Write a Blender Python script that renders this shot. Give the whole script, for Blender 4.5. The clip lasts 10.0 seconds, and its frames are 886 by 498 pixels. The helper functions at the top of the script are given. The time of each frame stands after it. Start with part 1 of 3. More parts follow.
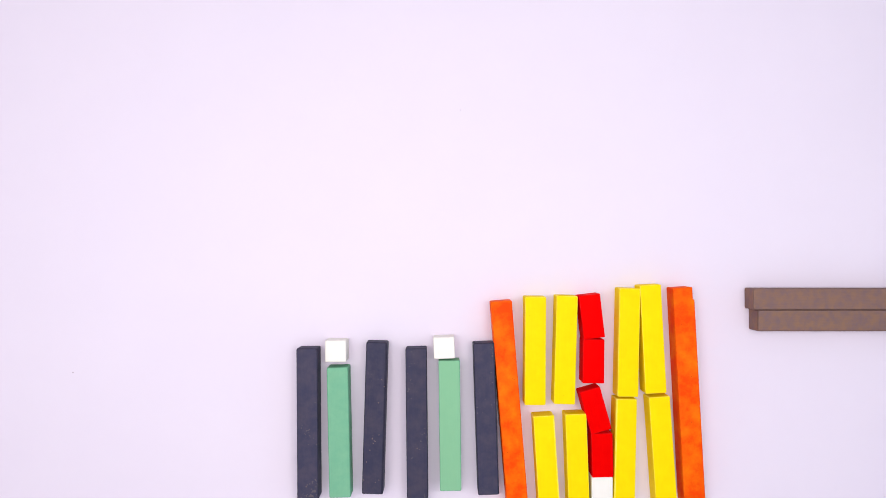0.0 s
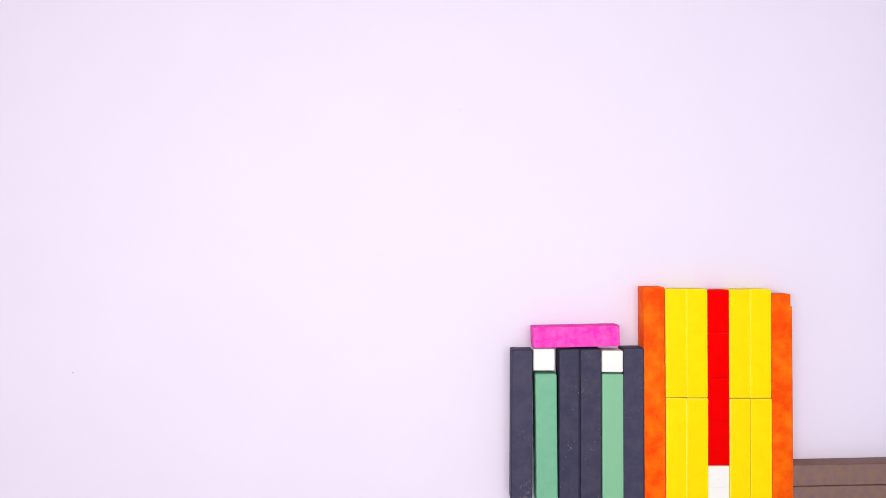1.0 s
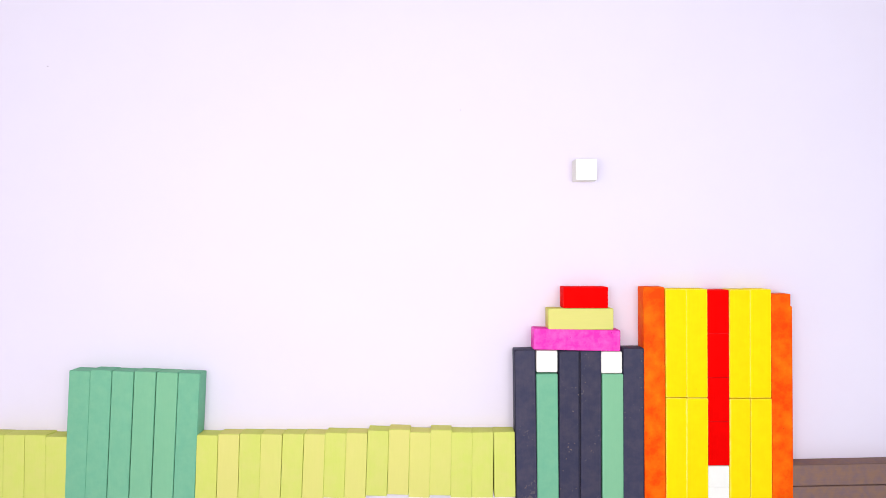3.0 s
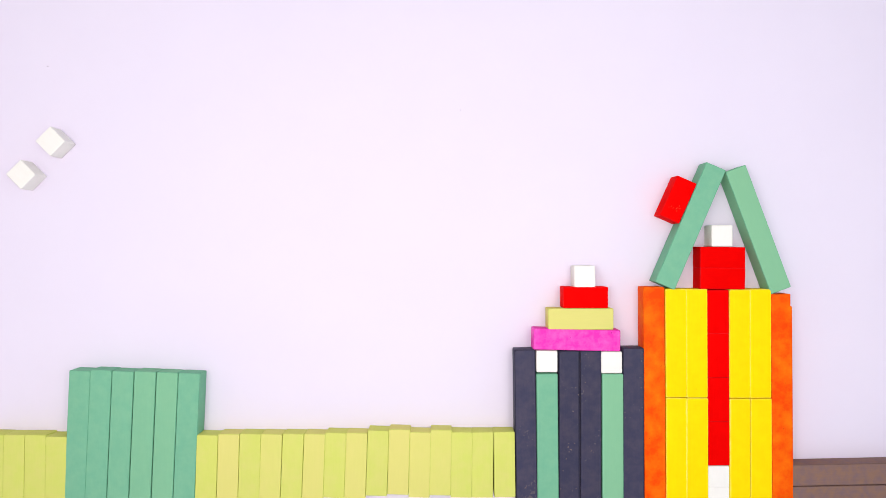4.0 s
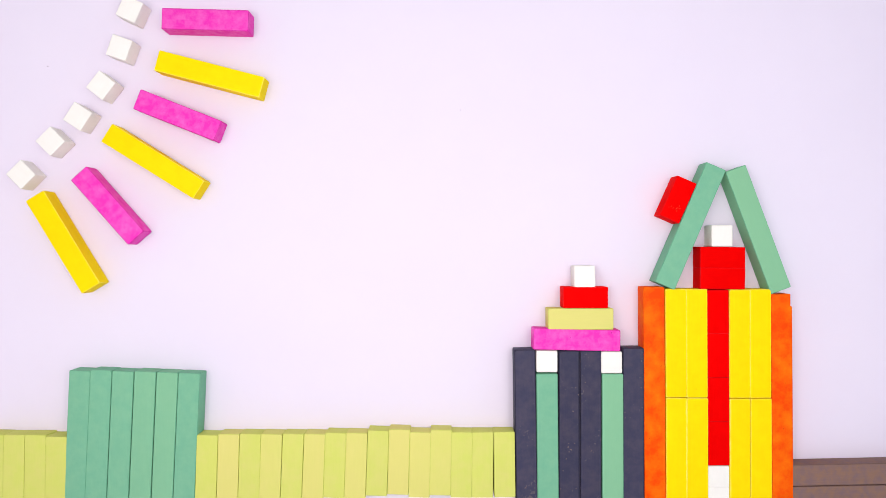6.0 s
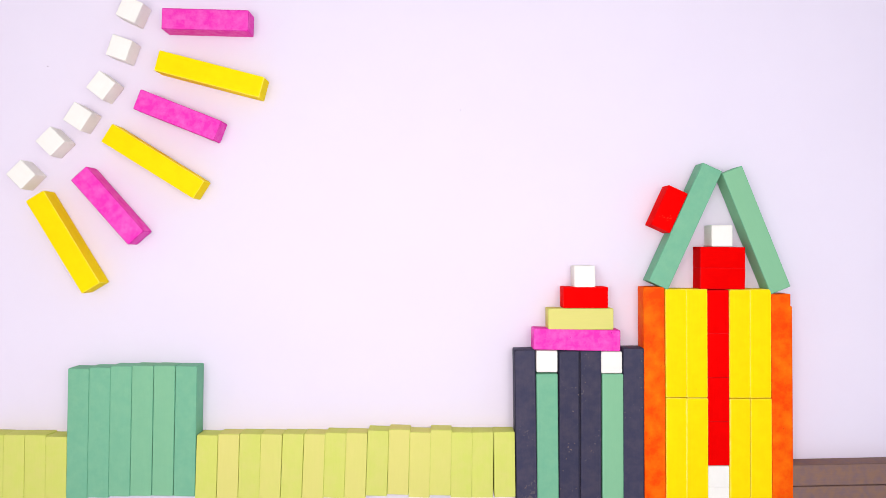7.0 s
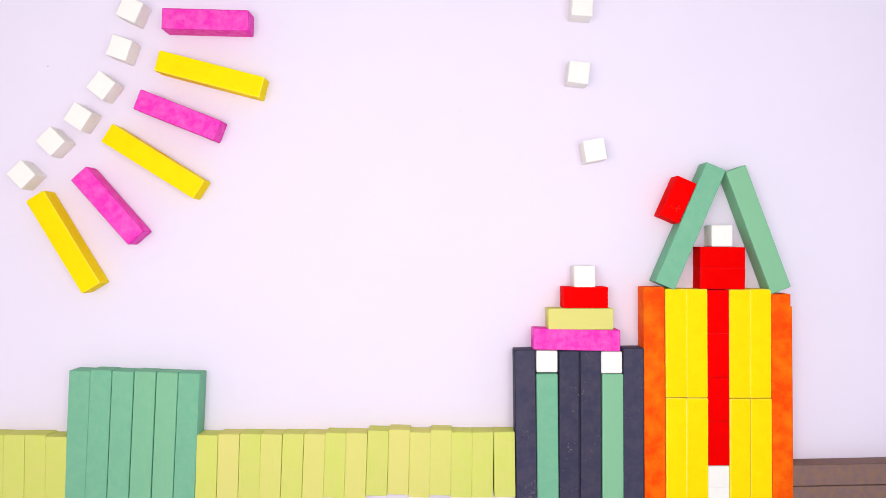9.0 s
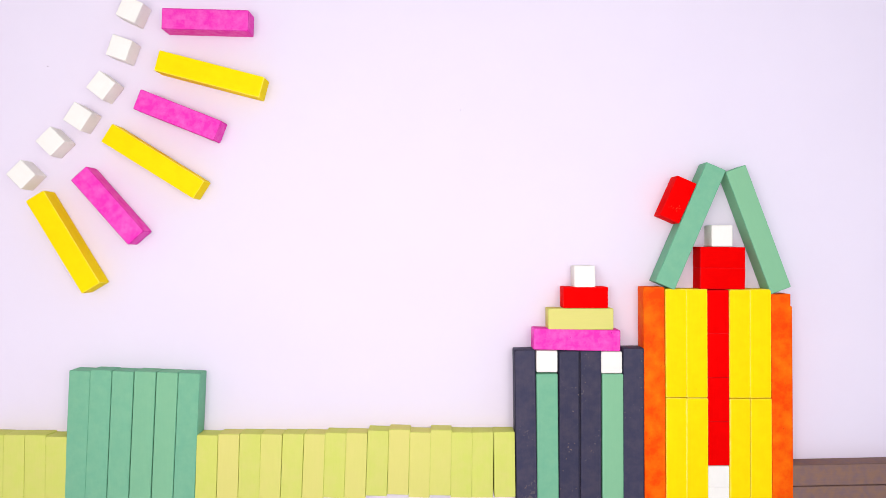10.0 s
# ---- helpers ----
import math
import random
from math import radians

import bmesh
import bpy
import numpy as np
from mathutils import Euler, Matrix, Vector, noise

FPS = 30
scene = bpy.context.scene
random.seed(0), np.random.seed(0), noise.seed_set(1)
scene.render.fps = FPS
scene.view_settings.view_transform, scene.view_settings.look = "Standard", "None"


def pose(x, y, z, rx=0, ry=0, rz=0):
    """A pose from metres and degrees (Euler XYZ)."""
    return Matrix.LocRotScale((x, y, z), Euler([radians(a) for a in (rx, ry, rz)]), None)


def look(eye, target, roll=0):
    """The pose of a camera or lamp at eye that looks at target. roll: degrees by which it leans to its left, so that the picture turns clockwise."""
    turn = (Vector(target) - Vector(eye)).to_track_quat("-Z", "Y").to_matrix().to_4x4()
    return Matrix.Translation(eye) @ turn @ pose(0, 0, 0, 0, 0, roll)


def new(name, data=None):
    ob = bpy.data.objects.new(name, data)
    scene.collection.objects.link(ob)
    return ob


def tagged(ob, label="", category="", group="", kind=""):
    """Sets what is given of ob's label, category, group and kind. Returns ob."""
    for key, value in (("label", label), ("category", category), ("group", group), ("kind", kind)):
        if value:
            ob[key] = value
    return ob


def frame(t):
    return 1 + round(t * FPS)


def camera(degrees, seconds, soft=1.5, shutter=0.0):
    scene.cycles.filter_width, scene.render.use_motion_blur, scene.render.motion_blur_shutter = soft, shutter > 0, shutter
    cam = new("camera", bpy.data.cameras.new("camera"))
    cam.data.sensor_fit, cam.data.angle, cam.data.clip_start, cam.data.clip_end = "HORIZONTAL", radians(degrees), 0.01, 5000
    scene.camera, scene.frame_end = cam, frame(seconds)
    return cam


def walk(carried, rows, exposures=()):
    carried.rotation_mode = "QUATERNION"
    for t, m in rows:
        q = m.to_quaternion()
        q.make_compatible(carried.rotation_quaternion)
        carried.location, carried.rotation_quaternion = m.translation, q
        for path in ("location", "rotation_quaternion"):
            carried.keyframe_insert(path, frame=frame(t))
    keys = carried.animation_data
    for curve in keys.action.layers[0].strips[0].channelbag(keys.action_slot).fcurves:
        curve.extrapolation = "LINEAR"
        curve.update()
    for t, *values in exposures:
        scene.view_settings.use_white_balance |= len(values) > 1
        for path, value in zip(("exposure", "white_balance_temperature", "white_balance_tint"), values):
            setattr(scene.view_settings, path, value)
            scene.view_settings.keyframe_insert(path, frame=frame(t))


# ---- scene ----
REST = 0.0002  # rods lie a hair above the sheet

# ---- camera: straight down on the table from 34 cm ----
cam = camera(63.36, 10.0, soft=0.65)
OVERHEAD = pose(0, 0, 0.34, 0, 0, 0)
walk(cam, [(0.0, OVERHEAD), (10.0, OVERHEAD)], exposures=[(0.0, 0.0, 6500, 10.0), (2.2, 0.0, 6500, 9.6), (2.4, 0.09, 6350, 7.0), (2.8, 0.09, 6350, 7.0), (3.8, 0.03, 6480, 8.0), (5.5, 0.01, 6500, 9.7), (7.8, 0.03, 6500, 9.6), (10.0, 0.02, 6500, 10.2)])

# ---- light: unseen lamps, all added: a long one over the middle, a broad one above, low fills on each side, the eastern one cooler ----
world = bpy.data.worlds.new("room_air")
world.use_nodes = True
world.node_tree.nodes["Background"].inputs["Color"].default_value = (0.9, 0.92, 1.0, 1)
world.node_tree.nodes["Background"].inputs["Strength"].default_value = 0.05
scene.world = world


def area_lamp(name, m, width, depth, watts, colour, spread):
    data = bpy.data.lights.new(name, "AREA")
    data.shape, data.size, data.size_y, data.energy, data.color = "RECTANGLE", width, depth, watts, colour
    data.spread = radians(spread)
    lamp = new(name, data)
    lamp.matrix_world = m
    return lamp


# low lamp added over the middle in place of the lens's fall-off
area_lamp("vignette_lamp", look((-0.015, 0.006, 0.40), (-0.015, 0.006, 0)), 0.44, 0.10, 1.21, (1.0, 0.972, 0.955), 180)
# broad fill added under the ceiling for soft ambient light
area_lamp("ambient_fill", look((0, 0, 1.08), (0, 0, 0)), 1.9, 1.5, 3.35, (0.89, 0.94, 0.99), 180)
# unseen fills added to brighten the rods' sides; the cool one blues the right
area_lamp("side_fill_west", look((-0.85, 0, 0.42), (0, 0, 0.1)), 1.4, 0.6, 1.05, (1.0, 0.95, 0.96), 180)
area_lamp("side_fill_east", look((0.85, 0, 0.42), (0, 0, 0.1)), 1.4, 0.6, 1.35, (0.40, 0.78, 1.0), 180)
area_lamp("side_fill_north", look((0, 0.75, 0.42), (0, 0, 0.1)), 1.6, 0.6, 0.62, (0.93, 0.95, 1.0), 180)
area_lamp("side_fill_south", look((0, -0.75, 0.42), (0, 0, 0.1)), 1.6, 0.6, 0.5, (0.96, 0.96, 1.0), 180)


# ---- materials ----
def shade(name, colour, second, patches=0.5, patch_size=6.0, grain=0.06, rough=0.5, fleck=None, fleck_edge=0.72, spread=0.06, bump=0.1, kin=None, gloss=0.05):
    """Stained wood: two tones in cloudy patches, fine grain along the rod, a little colour shift from rod to rod, chips."""
    mat = bpy.data.materials.new(name)
    mat.use_nodes = True
    nt = mat.node_tree
    bsdf = nt.nodes["Principled BSDF"]
    link = nt.links.new

    def node(kind, **values):
        n = nt.nodes.new(kind)
        for key, value in values.items():
            n.inputs[key].default_value = value
        return n

    where, info = nt.nodes.new("ShaderNodeTexCoord"), nt.nodes.new("ShaderNodeObjectInfo")
    shift = node("ShaderNodeVectorMath")
    shift.operation = "MULTIPLY_ADD"
    link(info.outputs["Random"], shift.inputs[0])
    shift.inputs[1].default_value = (7.3, 3.1, 5.7)
    link(where.outputs["Object"], shift.inputs[2])

    clouds = node("ShaderNodeTexNoise", Scale=1000 / patch_size, Detail=5.0, Roughness=0.62)
    link(shift.outputs[0], clouds.inputs["Vector"])
    ramp = nt.nodes.new("ShaderNodeMapRange")
    ramp.inputs["From Min"].default_value, ramp.inputs["From Max"].default_value = 0.38, 0.66
    ramp.inputs["To Max"].default_value = patches
    link(clouds.outputs["Fac"], ramp.inputs["Value"])
    mix = nt.nodes.new("ShaderNodeMix")
    mix.data_type = "RGBA"
    mix.inputs["A"].default_value, mix.inputs["B"].default_value = (*colour, 1), (*second, 1)
    link(ramp.outputs["Result"], mix.inputs["Factor"])

    body = mix.outputs["Result"]
    if kin:
        pick = nt.nodes.new("ShaderNodeMapRange")
        pick.inputs["From Min"].default_value, pick.inputs["From Max"].default_value = 0.55, 1.1
        link(info.outputs["Random"], pick.inputs["Value"])
        blend = nt.nodes.new("ShaderNodeMix")
        blend.data_type = "RGBA"
        blend.inputs["B"].default_value = (*kin, 1)
        link(pick.outputs["Result"], blend.inputs["Factor"])
        link(body, blend.inputs["A"])
        body = blend.outputs["Result"]
    along = nt.nodes.new("ShaderNodeMapping")
    along.inputs["Scale"].default_value = (1.0, 0.07, 1.0)
    link(shift.outputs[0], along.inputs["Vector"])
    fibres = node("ShaderNodeTexNoise", Scale=1900.0, Detail=2.0, Roughness=0.6)
    link(along.outputs[0], fibres.inputs["Vector"])
    light = nt.nodes.new("ShaderNodeMapRange")
    light.inputs["From Min"].default_value, light.inputs["From Max"].default_value = 0.3, 0.7
    light.inputs["To Min"].default_value, light.inputs["To Max"].default_value = 1 - grain, 1 + grain
    link(fibres.outputs["Fac"], light.inputs["Value"])
    tone = nt.nodes.new("ShaderNodeMapRange")
    tone.inputs["To Min"].default_value, tone.inputs["To Max"].default_value = 1 - spread, 1 + spread
    link(info.outputs["Random"], tone.inputs["Value"])
    both = node("ShaderNodeMath")
    both.operation = "MULTIPLY"
    link(light.outputs["Result"], both.inputs[0])
    link(tone.outputs["Result"], both.inputs[1])
    hue = nt.nodes.new("ShaderNodeHueSaturation")
    link(body, hue.inputs["Color"])
    link(both.outputs[0], hue.inputs["Value"])
    last = hue.outputs["Color"]
    if fleck:
        chips = node("ShaderNodeTexNoise", Scale=900.0, Detail=1.0)
        link(shift.outputs[0], chips.inputs["Vector"])
        zone = node("ShaderNodeTexNoise", Scale=70.0, Detail=0.0)
        link(shift.outputs[0], zone.inputs["Vector"])
        add = node("ShaderNodeMath")
        add.operation = "MULTIPLY"
        link(chips.outputs["Fac"], add.inputs[0])
        link(zone.outputs["Fac"], add.inputs[1])
        cut = nt.nodes.new("ShaderNodeMapRange")
        cut.inputs["From Min"].default_value, cut.inputs["From Max"].default_value = fleck_edge * 0.5, fleck_edge * 0.5 + 0.03
        link(add.outputs[0], cut.inputs["Value"])
        over = nt.nodes.new("ShaderNodeMix")
        over.data_type = "RGBA"
        over.inputs["B"].default_value = (*fleck, 1)
        link(cut.outputs["Result"], over.inputs["Factor"])
        link(last, over.inputs["A"])
        last = over.outputs["Result"]
    link(last, bsdf.inputs["Base Color"])
    bsdf.inputs["Roughness"].default_value = rough
    bsdf.inputs["Specular IOR Level"].default_value = gloss
    relief = node("ShaderNodeBump", Strength=bump, Distance=0.0002)
    link(fibres.outputs["Fac"], relief.inputs["Height"])
    link(relief.outputs["Normal"], bsdf.inputs["Normal"])
    return mat


STAIN = {
    "black": shade("black_stain", (0.050, 0.049, 0.088), (0.074, 0.063, 0.097), 0.9, 5, 0.025, 0.55, (0.115, 0.098, 0.115), 0.87, 0.08),
    "dark_green": shade("dark_green_stain", (0.180, 0.440, 0.280), (0.220, 0.480, 0.298), 0.7, 5, 0.010, 0.6, None, 0, 0.03, kin=(0.235, 0.480, 0.275)),
    "light_green": shade("lime_stain", (0.622, 0.645, 0.142), (0.655, 0.638, 0.172), 0.9, 7, 0.010, 0.6, None, 0, 0.02, kin=(0.700, 0.618, 0.195)),
    "magenta": shade("magenta_stain", (0.83, 0.036, 0.425), (0.87, 0.130, 0.52), 0.8, 4, 0.02, 0.55, None, 0, 0.03),
    "yellow": shade("yellow_stain", (0.945, 0.665, 0.0008), (0.96, 0.715, 0.001), 0.7, 6, 0.012, 0.55, None, 0, 0.02),
    "red": shade("red_stain", (0.80, 0.0003, 0.0005), (0.85, 0.001, 0.001), 0.7, 5, 0.02, 0.5, None, 0, 0.03, gloss=0.01),
    "orange": shade("orange_stain", (0.89, 0.060, 0.0008), (0.94, 0.190, 0.003), 0.85, 9, 0.015, 0.55, None, 0, 0.03),
    "brown": shade("brown_stain", (0.250, 0.142, 0.093), (0.180, 0.117, 0.128), 1.0, 3.5, 0.03, 0.55, None, 0, 0.04, kin=(0.225, 0.130, 0.116)),
    "white": shade("white_wood", (0.86, 0.815, 0.755), (0.885, 0.84, 0.785), 0.7, 5, 0.008, 0.65, None, 0, 0.01),
}
# bevel tones: pale edge highlights and dark outlines put into the colour
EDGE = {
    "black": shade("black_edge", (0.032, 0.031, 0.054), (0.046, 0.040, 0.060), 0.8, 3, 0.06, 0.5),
    "dark_green": shade("dark_green_edge", (0.130, 0.370, 0.230), (0.200, 0.470, 0.300), 0.8, 3, 0.04, 0.6),
    "light_green": shade("lime_edge", (0.560, 0.590, 0.110), (0.690, 0.690, 0.190), 0.8, 3, 0.04, 0.6),
    "magenta": shade("magenta_edge", (0.66, 0.016, 0.30), (0.84, 0.10, 0.50), 0.6, 3, 0.04, 0.55),
    "yellow": shade("yellow_edge", (0.96, 0.740, 0.035), (0.96, 0.800, 0.160), 0.8, 3, 0.03, 0.55),
    "red": shade("red_edge", (0.72, 0.001, 0.004), (0.86, 0.030, 0.035), 0.6, 3, 0.04, 0.5, gloss=0.01),
    "orange": shade("orange_edge", (0.84, 0.055, 0.001), (0.93, 0.210, 0.010), 0.7, 3, 0.03, 0.55),
    "brown": shade("brown_edge", (0.150, 0.088, 0.078), (0.190, 0.120, 0.100), 0.7, 3, 0.06, 0.55),
    "white": STAIN["white"],
}
SHEET = shade("lavender_board", (0.790, 0.705, 0.820), (0.805, 0.720, 0.830), 0.8, 60, 0.0, 0.8, None, 0, 0.0, 0.0)
CHIP = shade("bare_chip", (0.19, 0.135, 0.125), (0.15, 0.115, 0.125), 0.9, 1.5, 0.05, 0.7)
ORANGE_PIT = shade("orange_pit", (0.62, 0.050, 0.003), (0.70, 0.075, 0.004), 0.8, 1.5, 0.05, 0.7)
MAGENTA_PIT = shade("magenta_pit", (0.42, 0.012, 0.19), (0.50, 0.02, 0.24), 0.8, 1.5, 0.05, 0.7)
YELLOW_PIT = shade("yellow_pit", (0.78, 0.52, 0.004), (0.84, 0.58, 0.006), 0.8, 1.5, 0.05, 0.7)
SCRATCH = shade("rubbed_red", (0.88, 0.075, 0.030), (0.85, 0.03, 0.015), 0.9, 1.5, 0.05, 0.7)
PLASTER = shade("wall_paint", (0.88, 0.85, 0.84), (0.90, 0.87, 0.86), 0.6, 300, 0.02, 0.9, None, 0, 0.0)
SPECK = shade("dust", (0.52, 0.42, 0.50), (0.58, 0.48, 0.55), 0.5, 1, 0.1, 0.9)
CRUMB = shade("red_crumb", (0.6, 0.08, 0.16), (0.7, 0.12, 0.2), 0.5, 1, 0.1, 0.9)


# ---- the table and the room ----
def slab(name, x0, x1, y0, y1, z0, z1, mat, label, category):
    bm = bmesh.new()
    bmesh.ops.create_cube(bm, size=1)
    for v in bm.verts:
        v.co = ((x0, x1)[v.co.x > 0], (y0, y1)[v.co.y > 0], (z0, z1)[v.co.z > 0])
    mesh = bpy.data.meshes.new(name)
    bm.to_mesh(mesh)
    bm.free()
    mesh.materials.append(mat)
    return tagged(new(name, mesh), label, category, kind="structure")


slab("tabletop", -1.0, 1.0, -0.85, 0.85, -0.03, 0.0, SHEET, "plain pale lavender board lying flat as the table surface", "tabletop")
# unseen ceiling and walls added to close the room, pale to bounce light
slab("ceiling", -1.0, 1.0, -0.85, 0.85, 1.10, 1.14, PLASTER, "plain pale ceiling above the table", "ceiling")
slab("wall_north", -1.0, 1.0, 0.85, 0.9, -0.03, 1.14, PLASTER, "plain pale wall behind the table", "wall")
slab("wall_south", -1.0, 1.0, -0.9, -0.85, -0.03, 1.14, PLASTER, "plain pale wall before the table", "wall")
slab("wall_east", 1.0, 1.05, -0.9, 0.9, -0.03, 1.14, PLASTER, "plain pale wall beside the table", "wall")
slab("wall_west", -1.05, -1.0, -0.9, 0.9, -0.03, 1.14, PLASTER, "plain pale wall beside the table", "wall")

# ---- the rods: one centimetre square, one to ten long ----
LENGTH = {"white": 1, "red": 2, "light_green": 3, "magenta": 4, "yellow": 5, "dark_green": 6, "black": 7, "brown": 8, "orange": 10}
WORN = {"black": 0.0008, "brown": 0.0006, "dark_green": 0.00055, "orange": 0.0006, "red": 0.0004, "yellow": 0.00065, "white": 0.0006, "magenta": 0.0006}
dice = random.Random(5)


def rod(colour, label, group, chipped=False, stretch=1.0):
    """A wooden counting rod with slightly uneven, rounded edges, its length along y and its base at z = 0."""
    n = LENGTH[colour]
    bm = bmesh.new()
    bmesh.ops.create_cube(bm, size=1)
    for v in bm.verts:
        v.co.x *= (0.00985 if colour == "dark_green" else 0.00974) + dice.uniform(-0.00005, 0.00005)
        v.co.y *= n * stretch * (0.01012 if colour == "red" else 0.00999) + dice.uniform(-0.0001, 0.0001)
        v.co.z = (v.co.z + 0.5) * 0.0099 + (v.co.z > 0) * dice.uniform(-0.00005, 0.00005)
    bmesh.ops.bevel(bm, geom=list(bm.edges), offset=WORN.get(colour, 0.00045) * dice.uniform(0.85, 1.2), segments=3, profile=0.6, affect="EDGES")
    if chipped:  # a splinter gone from one long edge near the end
        for cut in (0.0440, 0.0444):
            bmesh.ops.bisect_plane(bm, geom=[*bm.verts, *bm.edges, *bm.faces], plane_co=(0, cut, 0), plane_no=(0, 1, 0))
        for v in bm.verts:
            if v.co.y > 0.0442 and v.co.x > 0.0038:
                v.co.x -= 0.0007
    for f in bm.faces:
        f.smooth = True
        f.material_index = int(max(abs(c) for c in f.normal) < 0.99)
    name = "white_cube" if colour == "white" else colour + "_rod"
    mesh = bpy.data.meshes.new(name)
    bm.to_mesh(mesh)
    bm.free()
    mesh.materials.append(STAIN[colour])
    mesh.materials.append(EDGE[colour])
    mesh.set_sharp_from_angle(angle=radians(35))
    return tagged(new(name, mesh), label, "cube" if colour == "white" else "rod", group)


def rods(count, colour, label, group, stretch=1.0):
    return [rod(colour, label, group, stretch=stretch) for _ in range(count)]


castle_blacks = rods(4, "black", "worn black wooden rod standing in the short tower", "rods of the short tower")
tagged(castle_blacks[0], "black wooden rod with a pale scratch in the short tower")
tagged(castle_blacks[1], "black wooden rod with pale chips in the short tower")
castle_greens = rods(2, "dark_green", "sage green wooden rod between black rods of the short tower", "rods of the short tower")
castle_whites = rods(2, "white", "plain white wooden cube on a green rod of the short tower", "white cubes of the short tower")
castle_whites += rods(2, "white", "plain white wooden cube under the red stripe of the tall tower", "white cubes of the tall tower")
castle_oranges = rods(1, "orange", "mottled orange wooden rod at the side of the tall tower", "orange sides of the tall tower")
castle_oranges.append(rod("orange", "mottled orange wooden rod with a chipped edge in the tall tower", "orange sides of the tall tower", chipped=True))
castle_yellows = rods(8, "yellow", "bright yellow wooden rod in the wall of the tall tower", "yellow rods of the tall tower")
castle_reds = rods(4, "red", "bright red wooden rod in the middle stripe of the tall tower", "red stripe of the tall tower", 0.997)
castle_browns = rods(2, "brown", "worn brown wooden rod lying beside the tall tower", "brown rods")
castle_pinks = rods(1, "magenta", "mottled magenta wooden rod lying across the short tower", "cap of the short tower")
cap_rods = [rod("light_green", "pale lime wooden rod lying on the magenta rod", "cap of the short tower"),
            rod("red", "red wooden rod lying on the lime rod", "cap of the short tower", stretch=1.015),
            rod("white", "white wooden cube topping the short tower", "cap of the short tower")]
turret_rods = rods(2, "red", "red wooden rod lying under the green roof", "turret under the roof", 1.02)
turret_rods += rods(1, "white", "white wooden cube on two red rods under the roof", "turret under the roof")
roof_rods = rods(2, "dark_green", "sage green wooden rod leaning as a roof slope", "roof slopes")
chimney_rods = rods(1, "red", "scratched red wooden rod as a chimney on the green roof", "chimney", 0.99)


def marks(name, host, mat, label, seed, spots):
    """Shallow worn marks on a rod's top face: x, y, length and width in millimetres, turn in degrees."""
    die = random.Random(seed)
    low, high = 0.0097, 0.01001
    for x, y, long, wide, turn in spots:
        bm = bmesh.new()
        c, s = math.cos(radians(turn)), math.sin(radians(turn))
        rim = []
        for k in range(7):
            a = k * math.tau / 7
            u, v = math.cos(a) * long / 2 * die.uniform(0.7, 1.2), math.sin(a) * wide / 2 * die.uniform(0.6, 1.3)
            rim.append(((x + u * c - v * s) / 1000, (y + u * s + v * c) / 1000))
        foot = [bm.verts.new((*p, low)) for p in rim]
        head = [bm.verts.new((*p, high)) for p in rim]
        bm.faces.new(head)
        for k in range(7):
            bm.faces.new((foot[k], foot[(k + 1) % 7], head[(k + 1) % 7], head[k]))
        mesh = bpy.data.meshes.new(name)
        bm.to_mesh(mesh)
        bm.free()
        mesh.materials.append(mat)
        tagged(new(name, mesh), label).parent = host


marks("scratch", castle_blacks[0], CHIP, "pale scratch in the black stain", 1, [(-0.6, -28.3, 1.6, 0.35, 40), (-0.2, -27.6, 0.7, 0.3, 70), (2.2, -31, 0.5, 0.3, 0)])
marks("chip", castle_blacks[1], CHIP, "pale chip in the black stain", 2,
      [(2.8, 18.0, 0.5, 0.4, 0), (4.0, 14.8, 0.7, 0.4, 80), (1.6, 7.3, 0.6, 0.5, 20), (-0.7, -9.2, 1.0, 0.5, 60), (0.5, -10.4, 1.1, 0.6, -30),
       (2.3, -7.5, 0.6, 0.4, 90), (-0.2, -11.4, 0.7, 0.5, 10), (-1.6, -14.6, 0.7, 0.5, 100), (-3.1, -20.0, 0.8, 0.5, 80), (-4.1, -28.4, 0.7, 0.4, 90),
       (2.9, -28.2, 0.6, 0.5, 0), (1.3, -29.3, 0.5, 0.4, 50), (-0.5, -7.6, 0.5, 0.4, 0)])
marks("scuff", castle_blacks[2], CHIP, "faint pale scuff in the black stain", 3, [(0.1, -11.0, 0.9, 0.4, 30), (1.2, -11.6, 0.5, 0.3, 0), (-2.6, 20.5, 0.5, 0.3, 10)])
marks("chip", castle_browns[0], CHIP, "pale chip in the brown stain", 4, [(3.4, 9.6, 0.6, 0.5, 0)])
marks("scratch", chimney_rods[0], SCRATCH, "rubbed pale scratch in the red paint", 5,
      [(-2.6, -5.0, 0.5, 0.35, 20), (-1.6, -4.0, 1.0, 0.25, 80), (-0.6, -4.6, 0.9, 0.25, 60), (0.9, -4.2, 1.8, 0.3, 75), (1.7, -2.7, 0.8, 0.3, 120),
       (2.2, -3.7, 1.3, 0.35, 30), (1.4, -5.2, 0.7, 0.3, 10)])
marks("pit", castle_oranges[0], ORANGE_PIT, "small dark pit in the orange stain", 6,
      [(3.7, 41.3, 0.6, 0.5, 0), (3.0, 13.6, 0.8, 0.4, 30), (2.3, 14.1, 0.4, 0.3, 0), (-2.6, -19.5, 0.5, 0.4, 60)])
marks("pit", castle_oranges[1], ORANGE_PIT, "small dark pit in the orange stain", 7, [(-1.8, 33.0, 0.5, 0.35, 20), (1.4, 9.0, 0.5, 0.4, 0), (0.4, -12.0, 0.6, 0.3, 80)])
